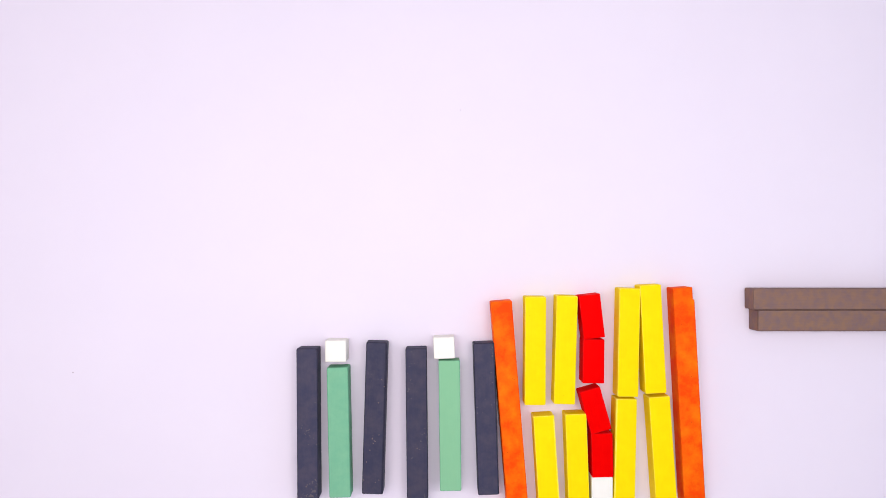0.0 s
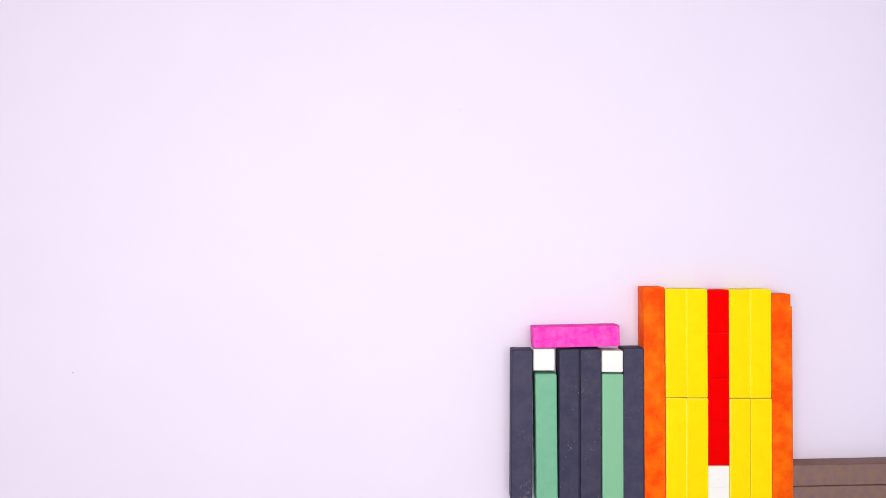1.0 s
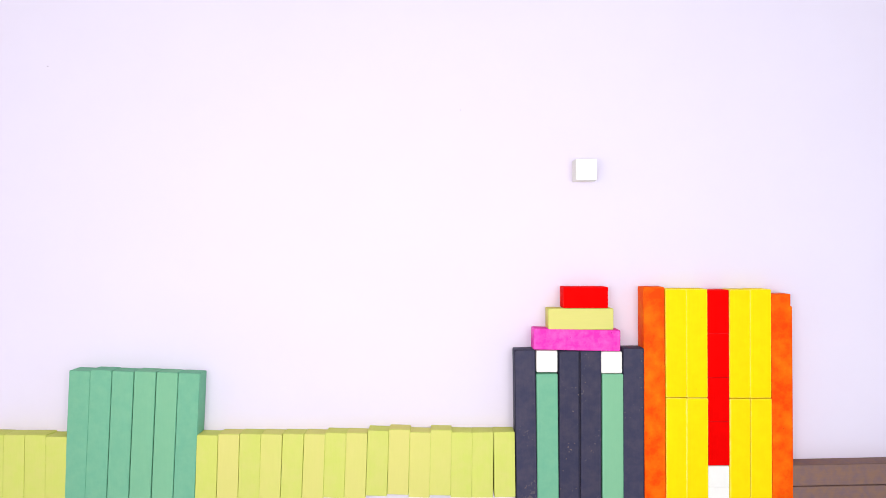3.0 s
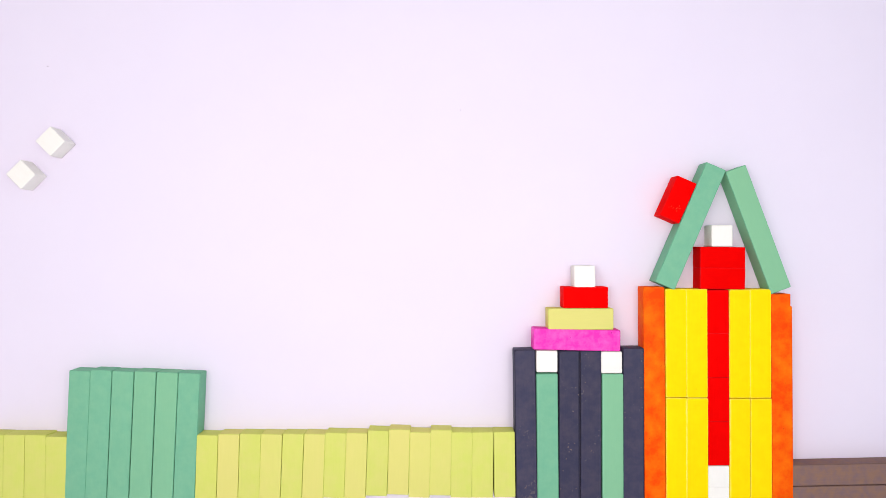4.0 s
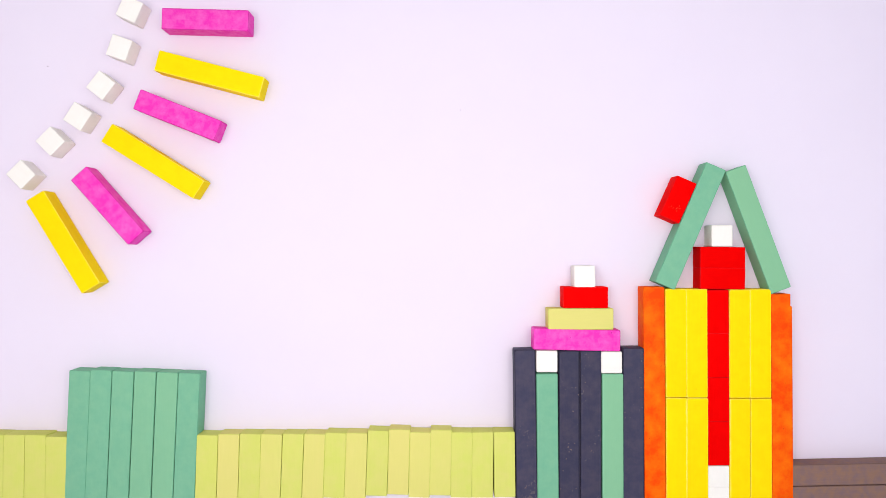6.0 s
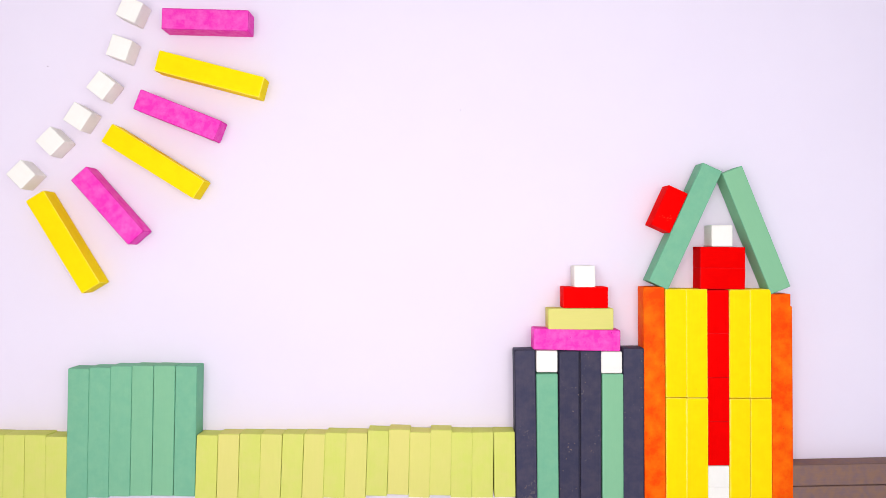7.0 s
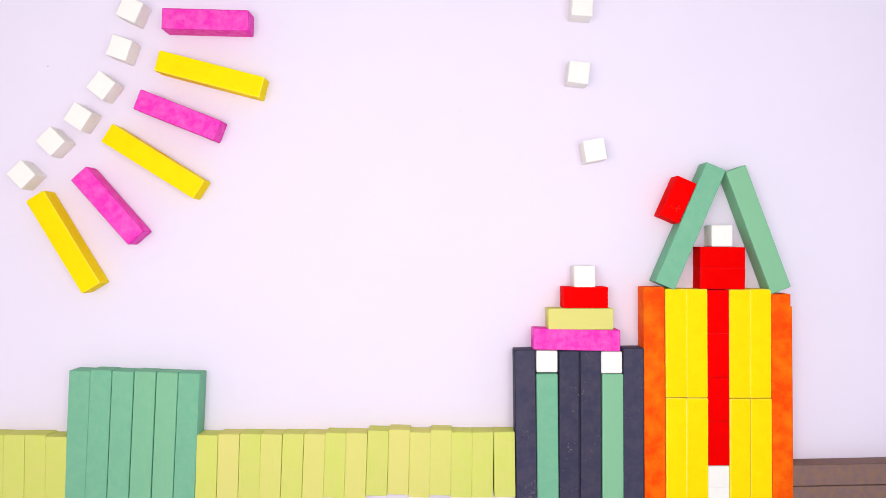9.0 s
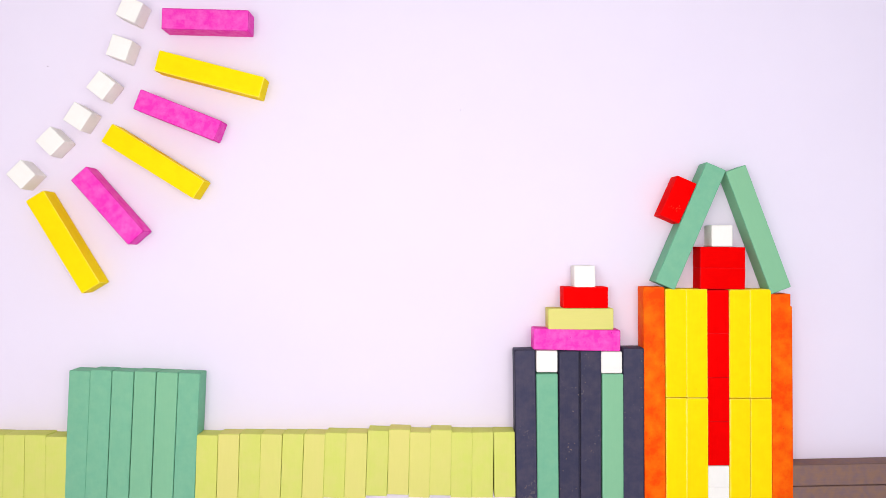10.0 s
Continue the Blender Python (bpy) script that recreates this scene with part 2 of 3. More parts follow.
marks("pit", castle_pinks[0], MAGENTA_PIT, "small dark pit in the magenta stain", 8, [(3.6, -15.8, 0.5, 0.4, 0), (3.0, -14.6, 0.35, 0.3, 0), (-2.2, 12.5, 0.45, 0.35, 0), (1.2, 3.0, 0.35, 0.3, 0)])
marks("pit", castle_yellows[1], YELLOW_PIT, "small dull pit in the yellow stain", 9, [(-0.6, -21.0, 0.5, 0.4, 0), (2.1, 12.0, 0.4, 0.3, 0)])
marks("pit", castle_yellows[0], YELLOW_PIT, "small dull pit in the yellow stain", 10, [(-2.9, 16.4, 0.5, 0.35, 30)])
hedge_rods = rods(19, "light_green", "pale lime wooden rod standing in the low hedge row", "rods of the hedge")
bush_rods = rods(6, "dark_green", "sage green wooden rod standing in the block of six", "rods of the green block")
sun_cubes = rods(6, "white", "plain white wooden cube in the arc of the sun", "cubes of the sun's arc")
sun_rays = [rod(c, f"{w} wooden rod as a ray of the sun", "rays of the sun") for c, w in (("yellow", "bright yellow"), ("magenta", "mottled magenta")) * 3]
smoke_cubes = rods(7, "white", "plain white wooden cube as a puff of chimney smoke", "cubes of smoke")


def speck(x, y, size, mat, label):
    bm = bmesh.new()
    bmesh.ops.create_icosphere(bm, subdivisions=1, radius=1)
    for v in bm.verts:
        v.co = (v.co.x * size * dice.uniform(0.7, 1.2), v.co.y * size * dice.uniform(0.7, 1.2), (v.co.z + 0.9) * size * 0.4)
    mesh = bpy.data.meshes.new("dust_speck")
    bm.to_mesh(mesh)
    bm.free()
    mesh.materials.append(mat)
    ob = tagged(new("dust_speck", mesh), label, "speck", "specks on the table")
    ob.location = (x / 100, y / 100, 0)
    return ob


dust = speck(-18.7, 8.64, 0.00038, SPECK, "tiny dull dust speck on the board")
speck(0.83, 6.58, 0.0003, SPECK, "tiny dull dust speck on the board")
speck(-17.52, -5.85, 0.0004, SPECK, "tiny dull dust speck on the board")
crumb = speck(0, 0, 0.0005, CRUMB, "tiny pinkish crumb on the board")


def hop(rod, *stops):
    """Stop-motion: a rod keeps each place until it jumps to the next. Stops: seconds, x and y in centimetres, turn in degrees."""
    rows, last = [], None
    for t, x, y, turn in stops:
        here = pose(x / 100, y / 100, REST, 0, 0, turn)
        if last is not None:
            rows.append((t - 2 / FPS, last))
            rows.append((t - 1 / FPS, here))
        else:
            rows.append((0.0, here))
        last = here
    rows.append((10.0, last))
    walk(rod, rows)


def motions():
    hop(castle_blacks[0], (0, -6.24, -8.07, 0.4), (0.2, -4.08, -7.94, 0.4), (0.3, -1.49, -8.21, 0.0), (0.4, 0.55, -7.80, -3.0), (0.5, 2.17, -7.89, 1.1), (0.6, 3.63, -8.13, -0.2), (1.8, 3.81, -8.13, 0.6), (1.9, 3.82, -7.92, 0.4), (2.1, 3.80, -8.00, 0.7), (2.2, 3.81, -8.13, 0.8))
    hop(castle_blacks[1], (0, -3.15, -7.79, -1.7), (0.2, -0.23, -8.01, 1.5), (0.3, 2.21, -8.00, 0.4), (0.4, 4.06, -8.03, 0.7), (0.5, 5.28, -8.10, 0.0), (0.6, 5.82, -8.10, 0.0), (1.8, 5.82, -8.18, 0.1))
    hop(castle_blacks[2], (0, -1.21, -8.07, 0.6), (0.2, 1.30, -7.97, 3.0), (0.3, 3.33, -7.82, 2.6), (0.4, 5.07, -8.11, 1.3), (0.5, 6.28, -8.10, 0.2), (0.6, 6.80, -8.10, 0.1), (1.8, 6.80, -8.18, 0.1))
    hop(castle_blacks[3], (0, 1.99, -7.82, 1.9), (0.2, 3.97, -8.11, 0.6), (0.3, 5.65, -8.21, 8.1), (0.4, 7.04, -7.98, 1.3), (0.5, 8.30, -7.96, 1.1), (0.6, 8.77, -8.05, 0.2))
    hop(castle_greens[0], (0, -4.80, -8.44, 1.2), (0.2, -2.15, -8.68, -1.7), (0.3, 1.16, -8.88, 0.0), (0.4, 2.94, -8.62, -2.0), (0.5, 4.20, -8.61, -1.2), (0.6, 4.76, -8.73, 0.5), (1.8, 4.81, -8.73, 0.5))
    hop(castle_greens[1], (0, 0.32, -8.13, 0.7), (0.2, 2.71, -8.51, 3.5), (0.3, 4.63, -8.43, 5.0), (0.4, 6.10, -8.73, 0.7), (0.5, 7.29, -8.75, 0.2), (0.6, 7.81, -8.75, 0.2))
    hop(castle_whites[0], (0, -4.94, -4.70, 0.0), (0.2, -1.79, -4.70, 4.0), (0.3, 1.18, -5.17, 0.0), (0.4, 3.03, -4.96, 0.0), (0.5, 4.29, -4.88, 0.0), (0.6, 4.65, -5.09, 0.0), (1.8, 4.78, -5.17, 0.0))
    hop(castle_whites[1], (0, 0.05, -4.55, 2.0), (0.2, 2.64, -4.56, -2.0), (0.3, 4.26, -4.68, 3.0), (0.4, 6.03, -5.03, 0.0), (0.5, 7.27, -5.12, 0.0), (0.6, 7.79, -5.17, 0.0), (1.8, 7.75, -5.22, 0.0))
    hop(castle_whites[2], (0, 7.32, -10.99, 0.0), (0.2, 9.95, -11.14, 0.0), (0.3, 11.06, -10.26, 0.0), (0.4, 11.43, -10.49, 0.0), (0.5, 12.65, -10.49, 0.0), (0.6, 12.68, -10.47, 0.0))
    hop(castle_whites[3], (0, 7.38, -12.00, 0.0), (0.2, 9.95, -12.21, 0.0), (0.3, 10.99, -11.56, 8.0), (0.4, 11.48, -11.49, 0.0), (0.5, 12.65, -11.48, 0.0), (0.6, 12.68, -11.45, 0.0))
    hop(castle_oranges[0], (0, 3.08, -7.38, 4.6), (0.2, 5.59, -7.28, 0.6), (0.3, 6.93, -6.78, 2.2), (0.4, 8.06, -6.51, 3.6), (0.5, 9.25, -6.72, 1.5), (0.6, 9.73, -6.74, 0.4))
    hop(castle_oranges[1], (0, 11.32, -6.76, 3.1), (0.2, 13.46, -6.41, 2.7), (0.3, 14.32, -6.39, 4.5), (0.4, 14.76, -6.43, 2.4), (0.5, 15.54, -7.06, 0.3), (0.6, 15.60, -7.06, 0.4))
    hop(castle_yellows[0], (0, 4.25, -4.69, -0.3), (0.2, 6.97, -4.45, 0.0), (0.3, 8.03, -4.21, 3.6), (0.4, 8.93, -4.05, 3.3), (0.5, 10.47, -4.18, -4.2), (0.6, 10.72, -4.33, 0.3))
    hop(castle_yellows[1], (0, 5.65, -4.65, -1.5), (0.2, 8.41, -4.02, 3.3), (0.3, 9.29, -4.09, 1.5), (0.4, 9.86, -3.99, 3.3), (0.5, 11.47, -4.26, -4.5), (0.6, 11.68, -4.34, 0.3))
    hop(castle_yellows[2], (0, 8.55, -4.31, -1.2), (0.2, 10.94, -3.90, 0.6), (0.3, 11.89, -4.03, 3.9), (0.4, 12.32, -4.11, 1.2), (0.5, 13.63, -4.37, -0.3), (0.6, 13.65, -4.36, 0.1))
    hop(castle_yellows[3], (0, 9.67, -4.15, 3.0), (0.2, 12.15, -3.75, 2.1), (0.3, 12.96, -4.14, 6.3), (0.4, 13.49, -3.92, 3.6), (0.5, 14.60, -4.37, 0.0), (0.6, 14.61, -4.35, 0.1))
    hop(castle_yellows[4], (0, 4.79, -10.17, 3.6), (0.2, 6.81, -9.63, 2.4), (0.3, 8.45, -9.23, 2.4), (0.4, 9.29, -9.14, 4.5), (0.5, 10.33, -9.38, 0.3), (0.6, 10.75, -9.35, 0.3))
    hop(castle_yellows[5], (0, 6.20, -10.09, 2.1), (0.2, 8.36, -9.51, 4.5), (0.3, 9.62, -9.23, 6.6), (0.4, 10.29, -9.11, 4.8), (0.5, 11.30, -9.41, 0.6), (0.6, 11.71, -9.36, 0.0))
    hop(castle_yellows[6], (0, 8.39, -9.39, -1.2), (0.2, 11.25, -9.00, 4.2), (0.3, 12.27, -9.07, 3.0), (0.4, 12.57, -9.19, 4.5), (0.5, 13.64, -9.40, 0.0), (0.6, 13.66, -9.38, 0.1))
    hop(castle_yellows[7], (0, 10.12, -9.29, 3.9), (0.2, 12.49, -8.88, 6.3), (0.3, 13.50, -9.12, 6.3), (0.4, 13.66, -8.97, 2.7), (0.5, 14.63, -9.40, 0.0), (0.6, 14.64, -9.38, 0.1))
    hop(castle_reds[0], (0, 6.85, -3.11, 6.7), (0.2, 9.79, -2.65, 9.7), (0.3, 10.49, -2.48, 5.2), (0.4, 10.79, -2.41, 3.0), (0.5, 12.63, -2.62, -1.5), (0.6, 12.65, -2.89, 0.4))
    hop(castle_reds[1], (0, 6.93, -5.17, -0.7), (0.2, 9.94, -4.72, 0.7), (0.3, 10.54, -4.51, 0.7), (0.4, 11.07, -4.49, 1.5), (0.5, 12.56, -4.59, -2.2), (0.6, 12.66, -4.90, 0.4))
    hop(castle_reds[2], (0, 7.02, -7.43, 15.8), (0.2, 9.94, -6.88, -3.7), (0.3, 10.53, -6.69, 6.0), (0.4, 11.10, -6.73, 4.8), (0.5, 12.34, -6.63, -4.5), (0.6, 12.67, -6.92, 0.4))
    hop(castle_reds[3], (0, 7.33, -9.49, 1.5), (0.2, 9.89, -9.19, 3.7), (0.3, 11.02, -8.70, 3.0), (0.4, 11.37, -8.88, 2.2), (0.5, 12.24, -8.68, 0.0), (0.6, 12.69, -8.94, 0.4))
    hop(castle_browns[0], (0, 18.26, -2.31, 90.0), (0.2, 18.52, -5.74, 89.7), (0.3, 20.08, -10.36, 91.0), (0.5, 20.05, -10.34, 91.2))
    hop(castle_browns[1], (0, 18.47, -3.30, 90.0), (0.2, 18.75, -6.73, 89.7), (0.3, 20.00, -11.36, 91.0), (0.5, 20.05, -11.34, 91.2))
    hop(castle_pinks[0], (0, -18.00, 29.00, 90.0), (0.3, 7.06, 10.78, 90.0), (0.4, 6.57, 3.35, 90.0), (0.5, 6.26, -2.13, 87.0), (0.6, 6.13, -4.03, 91.2), (1.8, 6.18, -4.05, 87.4), (2.1, 6.16, -4.10, 88.0), (2.2, 6.16, -4.18, 88.8))
    hop(cap_rods[0], (0, -13.80, 29.00, 90.0), (2.8, 6.39, 8.34, 90.0), (2.9, 6.34, -3.22, 90.0))
    hop(cap_rods[1], (0, -10.60, 29.00, 90.0), (2.9, 6.65, 6.26, 90.0), (3, 6.56, -2.23, 90.0))
    hop(cap_rods[2], (0, -8.40, 29.00, 0.0), (3, 6.60, 3.66, 0.0), (3.1, 6.52, -1.27, 0.0))
    hop(turret_rods[0], (0, -6.20, 29.00, 90.0), (3.1, 12.96, 7.30, 90.0), (3.2, 12.86, -1.36, 89.5))
    hop(turret_rods[1], (0, -3.50, 29.00, 90.0), (3.2, 12.78, 7.04, 90.0), (3.3, 12.86, -0.39, 89.5))
    hop(turret_rods[2], (0, -1.30, 29.00, 0.0), (3.3, 12.88, 6.78, 0.0), (3.4, 12.84, 0.61, 0.0))
    hop(roof_rods[0], (0, 1.52, 29.00, -22.7), (3.4, 10.71, 8.23, -22.7), (3.5, 11.38, 1.06, -23.3), (6.4, 11.14, 1.05, -24.6), (8.2, 11.22, 1.05, -24.4), (8.5, 11.30, 1.06, -24.0), (8.8, 11.38, 1.06, -23.3))
    hop(roof_rods[1], (0, 5.32, 29.00, 19.6), (3.5, 14.65, 8.17, 19.6), (3.6, 14.50, 0.89, 20.5), (6.4, 14.41, 0.87, 22.0), (8.2, 14.43, 0.87, 21.5), (8.5, 14.47, 0.88, 21.0), (8.8, 14.50, 0.89, 20.5))
    hop(chimney_rods[0], (0, 8.36, 29.00, -23.9), (3.6, 9.10, 7.43, -23.9), (3.7, 10.82, 2.28, -23.9), (6.4, 10.41, 1.84, -24.5), (8.2, 10.52, 1.90, -24.6), (8.5, 10.59, 1.92, -24.2), (8.6, 10.64, 1.96, -23.9), (8.8, 10.82, 2.28, -23.9))
    hop(hedge_rods[0], (0, -19.40, 17.57, -2.0), (1.5, -19.40, 9.57, -2.0), (1.6, -19.58, 8.86, -3.0), (1.7, -19.54, 5.60, -0.5), (1.8, -20.56, -2.17, -3.3), (1.9, -20.65, -5.21, -3.3), (2, -20.47, -5.58, -1.0), (2.1, -20.71, -7.18, -1.0), (2.2, -20.61, -8.36, -0.5), (2.3, -20.69, -9.58, -0.5), (2.4, -20.56, -9.71, -0.5), (3, -20.70, -10.03, -0.7))
    hop(hedge_rods[1], (0, -18.50, 19.76, -2.0), (1.5, -18.50, 11.76, -2.0), (1.6, -18.66, 7.76, -3.0), (1.7, -18.58, 6.59, -0.5), (1.8, -19.53, -1.25, -3.3), (1.9, -19.69, -4.29, -2.9), (2, -19.55, -6.33, -1.0), (2.1, -19.79, -8.13, -1.0), (2.2, -19.63, -9.49, -0.5), (2.3, -19.69, -9.63, -0.5), (2.4, -19.65, -9.74, -0.5), (3, -19.74, -10.05, -0.7))
    hop(hedge_rods[2], (0, -17.68, 17.57, -2.0), (1.5, -17.68, 9.57, -2.0), (1.6, -17.59, 9.18, -3.0), (1.7, -17.61, 5.65, -0.5), (1.8, -18.58, -2.25, -2.9), (1.9, -18.71, -5.21, -2.9), (2, -18.60, -5.73, -1.2), (2.1, -18.78, -7.18, -0.8), (2.2, -18.71, -8.31, -0.5), (2.3, -18.75, -9.63, -0.5), (2.4, -18.65, -9.71, -0.5), (3, -18.76, -10.05, -0.7))
    hop(hedge_rods[3], (0, -16.46, 19.69, -2.0), (1.5, -16.46, 11.69, -2.0), (1.6, -16.69, 7.53, -3.0), (1.7, -16.63, 6.44, -0.5), (1.8, -17.51, -1.34, -3.7), (1.9, -17.72, -4.30, -2.0), (2, -17.66, -6.24, -1.2), (2.1, -17.83, -8.06, -1.2), (2.2, -17.76, -9.39, -0.5), (2.3, -17.78, -9.58, -0.5), (2.4, -17.69, -9.71, -0.5), (3, -17.80, -10.13, -0.7))
    hop(hedge_rods[4], (0, -9.77, 19.28, -0.5), (1.5, -9.77, 11.28, 0.0), (1.6, -9.77, 8.86, -0.5), (1.7, -9.76, 6.13, -1.0), (1.8, -10.69, -2.80, -4.1), (1.9, -10.84, -4.86, -2.5), (2, -10.81, -6.73, -2.5), (2.1, -10.85, -7.14, -2.9), (2.2, -10.92, -9.36, -2.5), (2.3, -10.88, -10.06, -1.8))
    hop(hedge_rods[5], (0, -8.74, 18.40, -0.5), (1.5, -8.74, 10.40, 0.0), (1.6, -8.74, 8.24, -0.5), (1.7, -8.73, 5.11, -1.0), (1.8, -9.55, -1.64, -4.1), (1.9, -9.83, -5.63, -2.5), (2, -9.73, -5.54, -2.0), (2.1, -9.83, -7.71, -2.5), (2.2, -9.85, -7.93, -2.5), (2.3, -9.89, -10.01, -1.5))
    hop(hedge_rods[6], (0, -7.69, 19.02, -0.5), (1.5, -7.69, 11.02, 0.0), (1.6, -7.78, 8.88, -0.5), (1.7, -7.75, 5.64, -1.0), (1.8, -8.67, -2.92, -3.3), (1.9, -8.81, -4.90, -2.0), (2, -8.77, -6.77, -2.0), (2.1, -8.82, -7.34, -1.6), (2.2, -8.89, -9.18, -1.6), (2.3, -8.90, -10.01, -1.5))
    hop(hedge_rods[7], (0, -6.65, 18.10, -0.5), (1.5, -6.65, 10.10, 1.2), (1.6, -6.80, 8.09, -0.5), (1.7, -6.80, 5.00, -1.0), (1.8, -7.62, -1.97, -4.1), (1.9, -7.88, -5.93, -2.5), (2, -7.77, -5.71, -1.6), (2.1, -7.87, -7.73, -2.0), (2.2, -7.86, -7.96, -1.6), (2.3, -7.93, -10.01, -1.9))
    hop(hedge_rods[8], (0, -5.68, 18.87, -0.5), (1.5, -5.68, 10.87, 1.2), (1.6, -5.81, 8.90, -0.5), (1.7, -5.82, 5.51, -1.0), (1.8, -6.70, -2.94, -3.3), (1.9, -6.88, -4.90, -2.0), (2, -6.82, -6.79, -2.0), (2.1, -6.85, -7.40, -1.6), (2.2, -6.93, -9.55, -2.0), (2.3, -6.94, -10.01, -2))
    hop(hedge_rods[9], (0, -4.65, 17.89, -0.5), (1.5, -4.65, 9.89, 1.2), (1.6, -4.85, 7.81, -0.5), (1.7, -4.85, 4.74, -1.0), (1.8, -5.66, -2.06, -2.9), (1.9, -5.93, -5.57, -2.5), (2, -5.82, -5.90, -1.6), (2.1, -5.90, -8.14, -2.0), (2.2, -5.91, -8.08, -2.5), (2.3, -5.95, -10.01, -2.1))
    hop(hedge_rods[10], (0, -3.73, 18.53, -0.5), (1.5, -3.73, 10.53, 1.2), (1.6, -3.90, 8.60, -0.5), (1.7, -3.93, 5.11, -1.0), (1.8, -4.78, -2.98, -2.9), (1.9, -4.89, -5.05, -2.0), (2, -4.87, -7.16, -1.2), (2.1, -4.90, -7.32, -1.6), (2.2, -5.00, -9.61, -2.0), (2.3, -4.98, -9.95, -2.1))
    hop(hedge_rods[11], (0, -2.72, 17.78, -0.5), (1.5, -2.72, 9.78, 1.2), (1.6, -2.94, 7.44, -0.5), (1.7, -3.01, 4.33, -1.0), (1.8, -3.80, -2.36, -2.9), (1.9, -3.96, -5.75, -1.6), (2, -3.87, -5.96, -0.8), (2.1, -3.95, -8.17, -1.2), (2.2, -3.96, -8.31, -2.5), (2.3, -4.01, -9.97, -1.9))
    hop(hedge_rods[12], (0, -1.74, 18.59, -0.5), (1.5, -1.74, 10.59, 1.2), (1.6, -1.95, 8.41, -0.5), (1.7, -2.01, 4.85, -1.0), (1.8, -2.85, -3.16, -3.3), (1.9, -2.93, -4.83, -0.8), (2, -2.92, -7.18, -0.4), (2.1, -2.95, -7.22, 0.0), (2.2, -3.02, -9.62, -2.5), (2.3, -3.02, -9.85, -1.9))
    hop(hedge_rods[13], (0, -0.78, 17.69, -0.5), (1.5, -0.78, 9.69, 1.2), (1.6, -0.99, 7.29, -0.5), (1.7, -1.04, 4.14, -1.0), (1.8, -1.87, -2.62, -2.9), (1.9, -1.99, -5.90, -0.8), (2, -1.95, -6.28, 0.0), (2.1, -1.99, -8.03, 0.0), (2.2, -2.01, -8.45, -1.6), (2.3, -2.04, -9.80, -1.6))
    hop(hedge_rods[14], (0, 0.19, 18.53, -0.5), (1.5, 0.19, 10.53, 1.2), (1.6, -0.03, 8.32, -0.5), (1.7, -0.10, 4.68, -1.0), (1.8, -0.93, -3.21, -2.0), (1.9, -0.99, -4.92, -1.2), (2, -1.00, -7.09, 0.0), (2.1, -1.00, -7.22, 0.0), (2.2, -1.07, -9.78, -1.6), (2.3, -1.07, -9.93, -1.3))
    hop(hedge_rods[15], (0, 1.15, 17.57, -0.5), (1.5, 1.15, 9.57, 1.2), (1.6, 0.92, 7.36, -0.5), (1.7, 0.82, 4.01, -1.0), (1.8, 0.01, -2.61, -2.0), (1.9, -0.08, -5.83, -0.8), (2, -0.04, -6.17, 0.0), (2.1, -0.06, -8.25, 0.0), (2.2, -0.08, -8.45, -0.8), (2.3, -0.11, -9.83, -1.1))
    hop(hedge_rods[16], (0, 2.14, 18.66, -0.5), (1.5, 2.14, 10.66, 1.2), (1.6, 1.88, 8.22, -0.5), (1.7, 1.85, 4.83, -1.0), (1.8, 0.98, -3.10, -2.0), (1.9, 0.89, -4.91, -0.4), (2, 0.93, -6.92, 0.0), (2.1, 0.90, -7.07, 0.0), (2.2, 0.87, -9.82, -1.2), (2.3, 0.85, -9.93, -0.6))
    hop(hedge_rods[17], (0, 3.10, 17.52, -0.5), (1.5, 3.10, 9.52, 1.2), (1.6, 2.80, 7.38, -0.5), (1.7, 2.77, 3.93, -1.0), (1.8, 1.95, -2.62, -0.8), (1.9, 1.82, -5.81, -0.8), (2, 1.91, -6.08, 0.0), (2.1, 1.89, -8.33, 0.0), (2.2, 1.85, -8.61, 0.0), (2.3, 1.82, -9.93, -0.4))
    hop(hedge_rods[18], (0, 4.07, 18.25, -0.5), (1.5, 4.07, 10.25, 1.2), (1.6, 3.83, 8.19, -0.5), (1.7, 3.76, 4.51, -1.0), (1.8, 2.94, -3.18, -0.8), (1.9, 2.82, -5.09, 0.4), (2, 2.87, -6.81, 0.0), (2.1, 2.83, -6.94, 0.0), (2.2, 2.81, -9.85, 0.0), (2.3, 2.83, -9.91, 0.8))
    hop(bush_rods[0], (0, -16.13, 23.09, -0.7), (1.5, -16.13, 15.09, -0.7), (1.6, -15.81, 8.01, -1.5), (1.7, -15.68, 7.16, -0.7), (1.8, -16.61, -1.98, -5.1), (1.9, -16.77, -4.34, -3.3), (2, -16.68, -4.90, -1.6), (2.1, -16.82, -6.84, -3.1), (2.2, -16.82, -6.80, -1.0), (2.3, -16.89, -7.18, -3.0), (2.4, -16.68, -8.45, -2.5), (3, -16.82, -8.59, -2.5), (6.4, -16.80, -8.49, -1.0), (6.5, -16.86, -8.69, -0.5), (6.7, -16.80, -8.49, -1.0), (6.8, -16.86, -8.69, -0.5), (7, -16.80, -8.49, -1.0), (7.1, -16.86, -8.69, -0.5), (7.3, -16.80, -8.49, -1.0), (7.4, -16.86, -8.69, -0.5), (7.6, -16.80, -8.49, -1.0), (7.8, -16.86, -8.69, -0.5), (7.9, -16.80, -8.49, -1.0), (8.6, -16.78, -8.31, -1.2), (8.7, -16.77, -8.86, -2.0), (8.8, -16.82, -8.59, -2.5))
